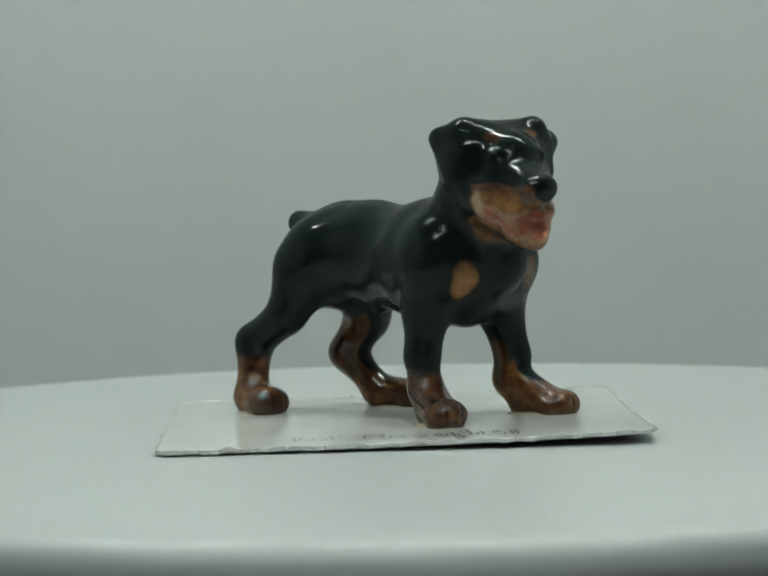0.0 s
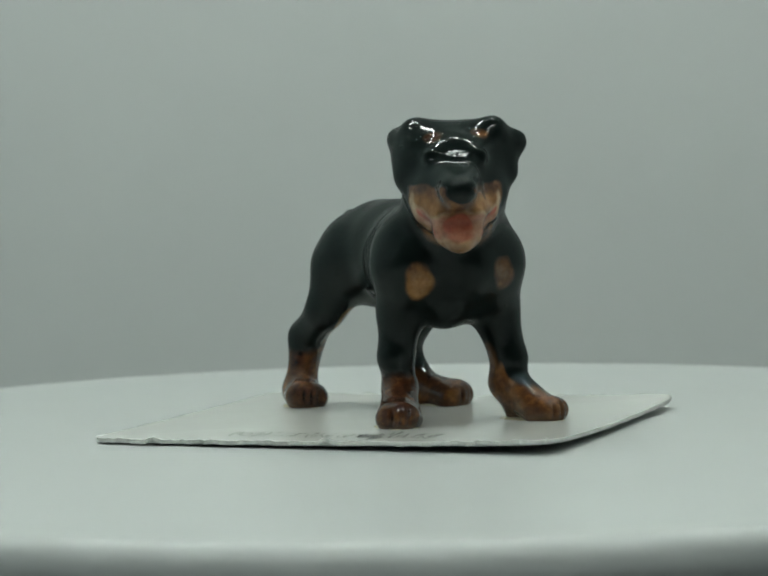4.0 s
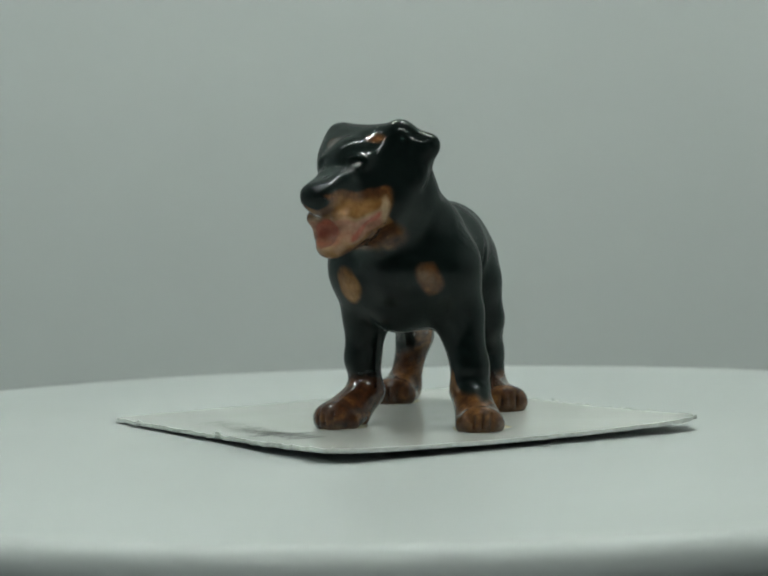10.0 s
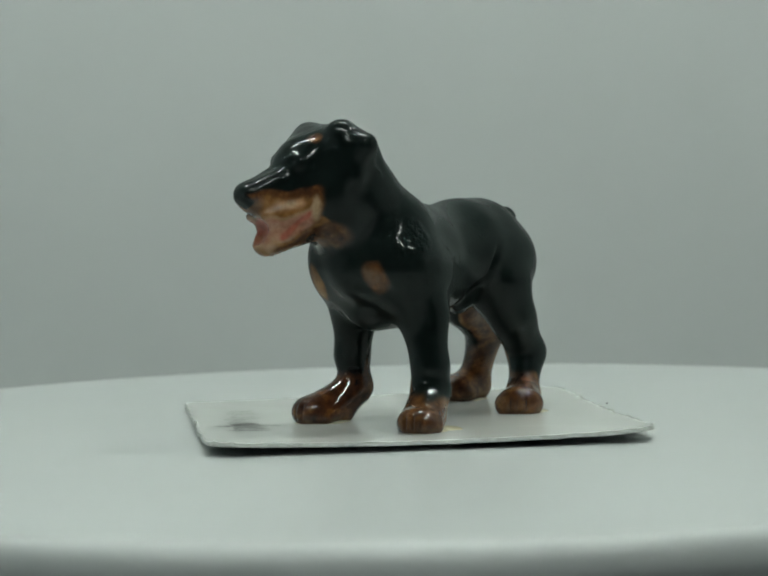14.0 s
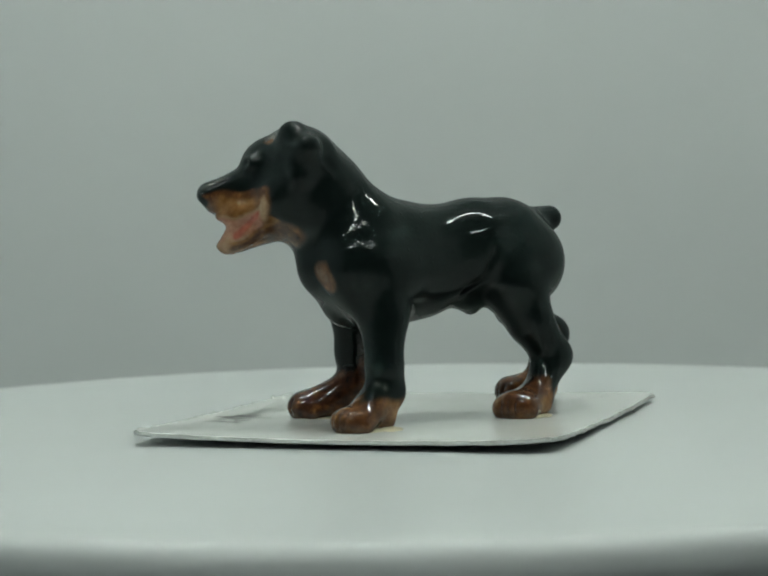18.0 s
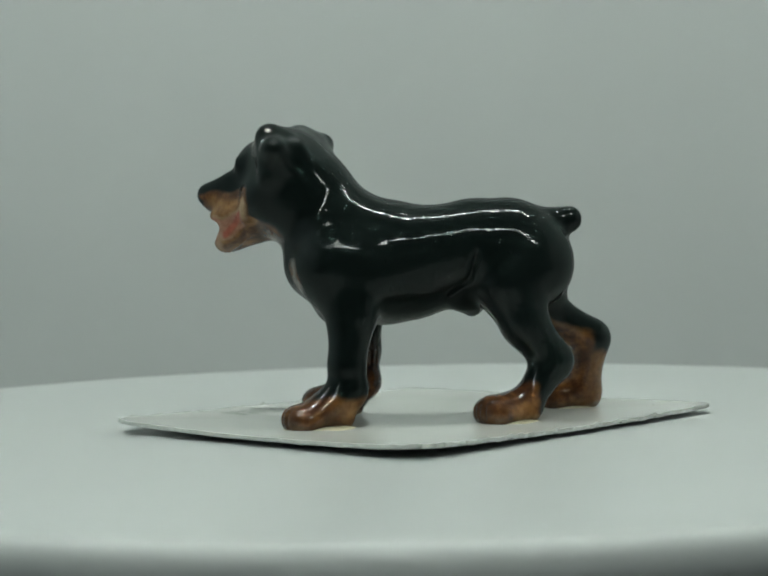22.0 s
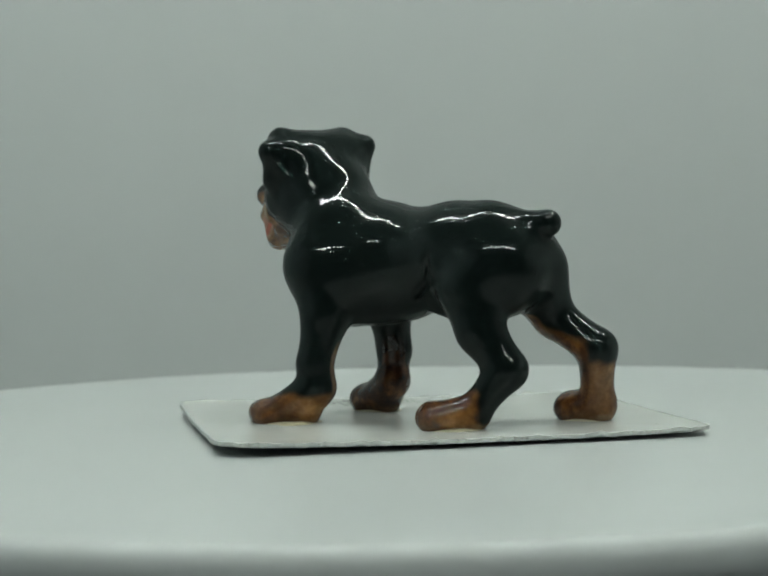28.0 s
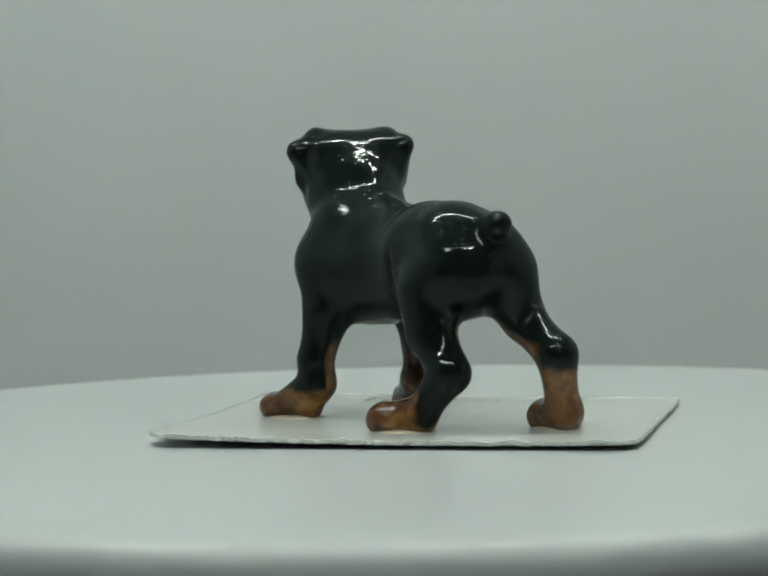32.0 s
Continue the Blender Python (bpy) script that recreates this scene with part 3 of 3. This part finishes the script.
def skin(step=0.25):
    """A mesh over the zero level of clay(): one point a cell, joined across the edges that the surface cuts."""
    lo, hi = np.array((-27.0, -12.0, FOOT - 0.6)), np.array((28.0, 16.5, 38.0))
    n = np.ceil((hi - lo) / step).astype(int) + 1
    ax = [lo[k] + step * np.arange(n[k]) for k in range(3)]
    acc = np.full(n, 1e-30)
    for far, l, h in pieces():
        i0 = np.maximum(((l - 3.2 - lo) / step).astype(int), 0)
        i1 = np.minimum(((h + 3.2 - lo) / step).astype(int) + 2, n)
        s = tuple(slice(i0[k], i1[k]) for k in range(3))
        G = np.stack(np.meshgrid(ax[0][s[0]], ax[1][s[1]], ax[2][s[2]], indexing="ij"), -1)
        acc[s] += np.exp(-np.clip(far(G), -8, 30) / SOFT)
    D = -SOFT * np.log(acc)
    for c, axes, soft, turn in HOLLOWS:
        i0 = np.maximum(((c - axes.max() - 3 - lo) / step).astype(int), 0)
        i1 = np.minimum(((c + axes.max() + 3 - lo) / step).astype(int) + 2, n)
        s = tuple(slice(i0[k], i1[k]) for k in range(3))
        G = np.stack(np.meshgrid(ax[0][s[0]], ax[1][s[1]], ax[2][s[2]], indexing="ij"), -1)
        e = -ellipsoid_distance(G, c, axes, turn)
        h = np.clip(0.5 + 0.5 * (e - D[s]) / soft, 0, 1)
        D[s] = D[s] * (1 - h) + e * h + soft * h * (1 - h)
    D[:, :, 0] = np.maximum(D[:, :, 0], 0.01)
    total, count = np.zeros((*(n - 1), 3)), np.zeros(n - 1)
    for axis in range(3):
        lo_s, hi_s = [slice(None)] * 3, [slice(None)] * 3
        lo_s[axis], hi_s[axis] = slice(0, -1), slice(1, None)
        a, b = D[tuple(lo_s)], D[tuple(hi_s)]
        cut = (a < 0) != (b < 0)
        t = np.where(cut, a / np.where(cut, a - b, 1), 0)
        idx = np.stack(np.meshgrid(*[np.arange(k) for k in a.shape], indexing="ij"), -1).astype(float)
        idx[..., axis] += t
        o1, o2 = [k for k in range(3) if k != axis]
        for p in (0, 1):
            for q in (0, 1):
                src, dst = [slice(None)] * 3, [slice(None)] * 3
                src[o1], src[o2] = slice(p, p + n[o1] - 1), slice(q, q + n[o2] - 1)
                c = cut[tuple(src)]
                total += np.where(c[..., None], idx[tuple(src)], 0)
                count += c
    live = count > 0
    number = np.full(n - 1, -1)
    number[live] = np.arange(live.sum())
    V = lo + step * total[live] / count[live][:, None]
    faces = []
    for axis in range(3):
        o1, o2 = [(1, 2), (2, 0), (0, 1)][axis]
        lo_s, hi_s = [slice(None)] * 3, [slice(None)] * 3
        lo_s[axis], hi_s[axis] = slice(0, -1), slice(1, None)
        a, b = D[tuple(lo_s)], D[tuple(hi_s)]
        w = np.argwhere((a < 0) != (b < 0))
        w = w[(w[:, o1] > 0) & (w[:, o2] > 0) & (w[:, o1] < n[o1] - 1) & (w[:, o2] < n[o2] - 1)]
        inner = a[tuple(w.T)] < 0
        quad = []
        for d1, d2 in ((-1, -1), (0, -1), (0, 0), (-1, 0)):
            c = w.copy()
            c[:, o1] += d1
            c[:, o2] += d2
            quad.append(number[tuple(c.T)])
        quad = np.stack(quad, 1)
        quad[~inner] = quad[~inner][:, ::-1]
        faces.append(quad)
    F = np.concatenate(faces)
    for _ in range(2):
        N = clay_normal(V)
        V = V - np.clip(clay(V), -0.2, 0.2)[:, None] * N
    V = relax(V, F)
    V = relax(V, F, 34, 1)
    V[:, 2] = np.maximum(V[:, 2], FOOT)
    return V, F, N


def relax(V, F, rounds=100, nape=0):
    """Let the wet clay settle: creases soften over about a millimetre, less at the paws and round the mouth."""
    E = np.concatenate([F[:, (0, 1)], F[:, (1, 2)], F[:, (2, 3)], F[:, (3, 0)]])
    count = np.bincount(E[:, 0], minlength=len(V)) + np.bincount(E[:, 1], minlength=len(V))
    f, w, u = ((V - NOSE) @ HEAD).T
    keen = np.maximum(blob(V, (-6.4, 4.0, 15.6), (3.2, 4.4, 4.6), blur=0.4), np.maximum(blob(V, NOSE + HEAD @ np.array((-4.8, -2.7, 4.5)), (1.7, 1.7, 1.5), HEAD, 0.5), blob(V, NOSE + HEAD @ np.array((-4.8, 3.0, 4.5)), (1.7, 1.7, 1.5), HEAD, 0.5)))
    mouth = smooth_step(f, -7.5, -5.5) * (1 - smooth_step(u, -1.0, 0.5)) * smooth_step(V[:, 2], 19, 20)
    soft = smooth_step(V[:, 2], 1.6, 5.0) * (1 - 0.9 * mouth) * (1 - 0.6 * smooth_step(f, -5.5, -3.5) * (V[:, 2] > 19) * (1 - 0.6 * smooth_step(u, -0.8, 0.2)))
    soft = (0.06 + 0.94 * soft * (1 - 0.85 * keen))[:, None]
    if nape:
        soft = (smooth_step(-f, 9.0, 11.0) * smooth_step(V[:, 2], 23.5, 26) * (1 - smooth_step(np.abs(w - 0.7), 2.2, 4.4)))[:, None]
    for k in range(2 * rounds):
        mean = np.stack([np.bincount(E[:, 0], V[E[:, 1], c], len(V)) + np.bincount(E[:, 1], V[E[:, 0], c], len(V)) for c in range(3)], 1) / count[:, None]
        V = V + (0.62 if k % 2 == 0 or nape else -0.63) * soft * (mean - V)
    return V


def smooth_step(x, a, b):
    t = np.clip((x - a) / (b - a), 0, 1)
    return t * t * (3 - 2 * t)


def blob(P, c, axes, turn=np.eye(3), blur=0.7):
    """1 inside an ellipsoid patch, 0 outside."""
    q = ((P - np.array(c)) @ turn) / np.array(axes)
    return 1 - smooth_step(np.sqrt((q * q).sum(-1)), 1 - blur / 2, 1 + blur / 2)


FOOT = -0.72


def paint(V, N):
    """The paint: how tan, how pink, how brown and how cream each point of the surface is."""
    # the brush wanders a little
    V = V + 0.2 * np.sin(V[:, [1, 2, 0]] * 1.3 + np.array((0.3, 1.9, 4.1))) + 0.07 * np.sin(V[:, [2, 0, 1]] * 3.1 + np.array((2.2, 0.7, 3.3)))
    x, y, z = V.T
    nx, ny, nz = N.T
    f, w, u = ((V - NOSE) @ HEAD).T      # the head's frame, from the nose
    tan, brown = np.zeros(len(V)), np.zeros(len(V))
    # chest patches, faint brows
    tan = np.maximum(tan, blob(V, (12.8, -4.6, 16.7), (2.4, 1.55, 2.4), blur=0.8))
    tan = np.maximum(tan, blob(V, (14.5, 5.8, 17.5), (2.5, 1.45, 1.85), blur=0.9))
    brows = np.maximum(blob(V, (18.1, -4.4, 33.9), (1.3, 1.2, 0.7), blur=1.0), blob(V, (19.0, 1.0, 34.0), (1.3, 1.2, 0.7), blur=1.0))
    tan = np.maximum(tan, 0.7 * brows)
    # socks
    front, hind = x > 1.5, x < -4
    left = y > 2.2
    inner_l, inner_r = smooth_step(-ny, 0.4, 0.75), smooth_step(ny, 0.1, 0.5)
    back_r = inner_r * (1 - smooth_step(nx, -0.1, 0.35))
    sock = np.where(front & left, 1 - smooth_step(z - 2.4 * inner_l - 0.9 * smooth_step(nx, 0.2, 0.7), 2.0, 3.9), 0)
    sock = np.where(front & ~left, 1 - smooth_step(z - 2.0 * back_r, 4.2, 6.8), sock)
    sock = np.where(hind & left, (1 - smooth_step(z, 3.0, 5.0)) * smooth_step(x, -15.8, -14.0), sock)
    sock = np.where(hind & ~left, 1 - smooth_step(z, 5.6, 7.6), sock)
    tan = np.maximum(tan, sock)
    edge_l = np.maximum(smooth_step(-ny, 0.72, 0.97), smooth_step(-nx, 0.5, 0.85) * smooth_step(-ny, -0.25, 0.15)) * (1 - smooth_step(z, 7.0, 10.5))
    strip = np.where(front & left, 0.8 * edge_l, np.where(front & ~left, 0.62 * back_r * (1 - smooth_step(z, 6.0, 11.0)), np.where(hind & left, inner_l, np.where(hind & ~left, smooth_step(ny, 0.12, 0.5) * smooth_step(nx, -0.3, 0.2), 0))))
    leg = (1 - smooth_step(z, 11.5, 14.5)) * (1 - smooth_step(z, 10.0, 11.0) * smooth_step(x, -10.5, -9.5))
    tan = np.maximum(tan, strip * leg)
    # thick dark brown on the tops and fronts of the feet and inside the legs
    toes = np.where(front, smooth_step(x, 7.6, 10.2), np.where(left, smooth_step(x, -13.2, -10.8), smooth_step(x, -21.6, -19.6)))
    brown = np.where(z < 9, np.maximum(toes * 0.62, 0.75 * smooth_step(nz, 0.0, 0.7)), 0.0)
    brown = np.maximum(brown, np.where(z < 15, 0.75 * strip * leg, 0))
    brown = np.where(front & ~left & (z < 12), np.maximum(brown, 0.9), brown)
    brown = np.where(hind & ~left & (z < 9), np.maximum(brown, 0.45 + 0.35 * smooth_step(nx, -0.2, 0.5)), brown)
    brown = np.maximum(brown, brows)
    brown = np.maximum(brown, np.where((z > 13) & (z < 19.5), np.where(left, 0.62, 0.05), 0))
    # muzzle and throat
    back = 2.6 * smooth_step(-u, 2.0, 3.4)
    snout = smooth_step(f + back, -7.9, -6.4) * (1 - smooth_step(u + 0.08 * f, 0.5, 1.3)) * smooth_step(u, -7.6, -7.0)
    throat = np.maximum(blob(V, (17.3, 1.6, 22.9), (2.4, 2.6, 1.9), HEAD, 0.9), blob(V, (17.0, -3.2, 22.4), (2.2, 2.2, 1.5), HEAD, 0.9))
    tan = np.maximum(np.where(z > 19.5, snout, 0) + tan * (z <= 19.5) + np.maximum(tan, 0) * ((z > 19.5) & (z > 31)), 0)
    tan = np.maximum(tan, throat * (z > 19.5))
    tan = tan * (1 - blob(V, NOSE + HEAD @ np.array((1.1, 0.25, 0.15)), (1.7, 1.85, 1.2), HEAD, 0.35))
    # the mouth: lips, stretched cheeks and the red inside
    upper = -2.1 + 0.5 * np.maximum(-f - 3, 0)
    lower = -5.2 + 0.5 * np.maximum(-f - 2.5, 0)
    cheek = smooth_step(upper - u, -0.3, 0.6) * smooth_step(u - lower, -0.5, 0.5) * smooth_step(f, -7.0, -5.6)
    chin = blob(V, NOSE + HEAD @ np.array((-1.6, 0.4, -5.0)), (1.4, 2.1, 1.3), HEAD, 0.9)
    pink = np.where(z > 19.5, np.maximum(0.8 * cheek, 0.85 * chin), 0)
    inside = blob(V, (22.9, -3.75, 23.2), (2.7, 1.75, 1.85), HEAD, 0.5)
    red = np.exp(-((u + 1.9 + 1.08 * (f + 5.4)) / 0.75) ** 2) * smooth_step(-f, 2.4, 3.2) * (1 - smooth_step(-f, 5.4, 6.6))
    pink = np.maximum(pink, inside)
    under = smooth_step(lower - u, 0.0, 0.8) * (1 - chin)
    brown = np.where((z > 19.5) & (z < 29), np.maximum(np.maximum(0.7 * under, 0.8 * throat), np.maximum(inside * (0.35 + 0.65 * smooth_step(u, -4.6, -3.0)), 0.8 * red)), brown)
    brown = np.where((z > 24) & (z < 29) & (f > -8), np.maximum(brown, 0.35 + 0.35 * smooth_step(u, -0.6, 0.8) + 0.35 * smooth_step(f, -1.8, 0.3)), brown)
    brown = np.maximum(brown, np.where(z > 19.5, 0.42 * chin, 0))
    # pale lips
    lip = np.exp(-((u - upper + 0.15) / 0.4) ** 2) * smooth_step(f, -7.0, -6.0) * smooth_step(-f, -0.5, 0.8)
    fold = blob(V, NOSE + HEAD @ np.array((-6.6, 4.6, -1.2)), (0.85, 1.6, 1.7), HEAD, 0.9) + blob(V, NOSE + HEAD @ np.array((-6.3, -4.6, -0.8)), (0.85, 1.8, 1.7), HEAD, 0.9)
    rim = np.exp(-((u - lower - 0.1) / 0.3) ** 2) * smooth_step(f, -6.0, -4.0) * (1 - inside)
    rim = np.maximum(rim, blob(V, NOSE + HEAD @ np.array((-1.6, 0.3, -4.9)), (2.2, 2.3, 1.6), HEAD, 0.5) * (1 - inside) * smooth_step(-u, 3.6, 4.4))
    cream = np.where(z > 19.5, np.clip(0.55 * lip + 0.75 * fold + 0.6 * rim, 0, 0.9) * np.clip(tan + pink, 0, 1) * (1 - inside), 0)
    # gold where the glaze has run thin at the heels and along the soles
    cream = np.maximum(cream, np.where(z < 1.2, 0.55 * (1 - smooth_step(z, -0.5, 0.7)) * (1 - 0.3 * toes), 0))
    # cream lightens the chest patches' colour in place of light from the front
    cream = np.maximum(cream, 0.36 * blob(V, (12.8, -4.6, 16.7), (2.2, 1.4, 2.2), blur=0.8))
    cream = np.maximum(cream, 0.34 * blob(V, (14.5, 5.6, 18.0), (2.2, 1.4, 1.6), blur=0.8))
    for c, turn in GROOVES:
        line = blob(V, c, (1.4, 0.26, 1.4), turn, 0.9)
        brown = np.maximum(brown, 0.6 * line)
        tan = tan * (1 - 0.28 * line)
    return tan, pink, brown, cream


def figurine():
    V, F, N = skin()
    me = bpy.data.meshes.new("dog_figurine")
    lift = np.array((0, 0, GROUND - FOOT))
    me.from_pydata(((V + lift) * MM).tolist(), [], F.tolist())
    me.materials.append(GLAZE)
    shade_smooth(me)
    colour = me.color_attributes.new("paint", "FLOAT_COLOR", "POINT")
    tan, pink, brown, cream = paint(V, N)
    rgba = np.ones((len(V), 4), dtype=np.float32)
    rgba[:, 0], rgba[:, 1], rgba[:, 2], rgba[:, 3] = tan, pink, brown, cream
    colour.data.foreach_set("color", rgba.ravel())
    rough = me.attributes.new("pucker", "FLOAT", "POINT")
    spots = 1.4 * blob(V, (10.4, 9.1, 22.5), (1.5, 3.0, 2.0), blur=0.5)
    for x, y, z, r in ((9.0, -3.2, 26.0, 1.2), (8.6, 2.5, 27.4, 1.4), (13.6, 2.0, 33.5, 1.2), (18.4, -2.0, 33.0, 1.6), (-16.0, 4.0, 21.5, 1.0)):
        spots = np.maximum(spots, 0.6 * blob(V, (x, y, z), (r, r, r), blur=1.0))
    spots = np.maximum(spots, 0.8 * blob(V, NOSE + HEAD @ np.array((-1.7, 0.3, -4.9)), (1.4, 2.0, 0.9), HEAD, 0.6))
    spots = np.maximum(spots, 0.1 * (1 - smooth_step(V[:, 2], 2.0, 4.0)))
    rough.data.foreach_set("value", spots.astype(np.float32))
    me.update()
    return tagged(new("dog_figurine", me), "small glossy black and tan china dog with its mouth open", "figurine")


light_box()
led_strip(-0.17, 0.17, *LED_TOP, LED_ROOF)
front_bar = led_strip(-0.17, 0.17, *LED_FRONT, LED_BOOM)
part("arm", box_bm(SIDE + 0.0005, -0.005, 0.002, SIDE + 0.0035, 0.0095, 0.0105, 0.0003), HOUSING, front_bar, "slim white side arm")
part("crossbar", box_bm(-SIDE, -0.004, 0.0068, SIDE, 0.004, 0.0105, 0.0005), HOUSING, front_bar, "slim white crossbar")
platter = turntable()
card_thing = card()
dog = figurine()


def motions():
    """The platter turns clockwise, seen from above, at about six degrees a second; card and figurine ride on it."""
    turns = (
    (0, -43.0), (0.5, -46.0), (1, -49.0), (1.5, -52.0), (2, -54.9), (2.5, -57.8), (3, -60.8), (3.5, -63.8), (5.5, -76.1), (6, -79.2),
    (6.5, -82.4), (7, -85.5), (7.5, -88.6), (8, -91.7), (8.5, -94.8), (9, -98.0), (9.5, -101.0), (10, -104.1), (10.5, -107.0), (11, -110.0),
    (11.5, -113.0), (12, -115.9), (12.5, -118.9), (13, -121.8), (13.5, -124.7), (14, -127.7), (14.5, -130.8), (16.5, -143.7), (17, -146.9), (17.5, -150.0),
    (18, -153.1), (18.5, -156.1), (19, -159.1), (19.5, -162.1), (20, -165.0), (20.5, -168.0), (21, -171.0), (21.5, -174.0), (22, -177.0), (22.5, -180.0),
    (23, -182.9), (23.5, -185.9), (24, -188.9), (24.5, -191.9), (25, -194.9), (25.5, -197.9), (27.5, -210.2), (28, -213.3), (28.5, -216.4), (29, -219.5),
    (29.5, -222.6), (30, -225.7), (30.5, -228.8), (31, -232.0), (31.5, -235.0), (32, -238.1),
    )
    walk(platter, [(t, pose(0, 0, 0, 0, 0, a)) for t, a in turns])
    walk(card_thing, [(t, pose(0, 0, 0, 0, 0, a)) for t, a in turns])
    walk(dog, [(t, pose(0, 0, 0, 0, 0, a)) for t, a in turns])


motions()
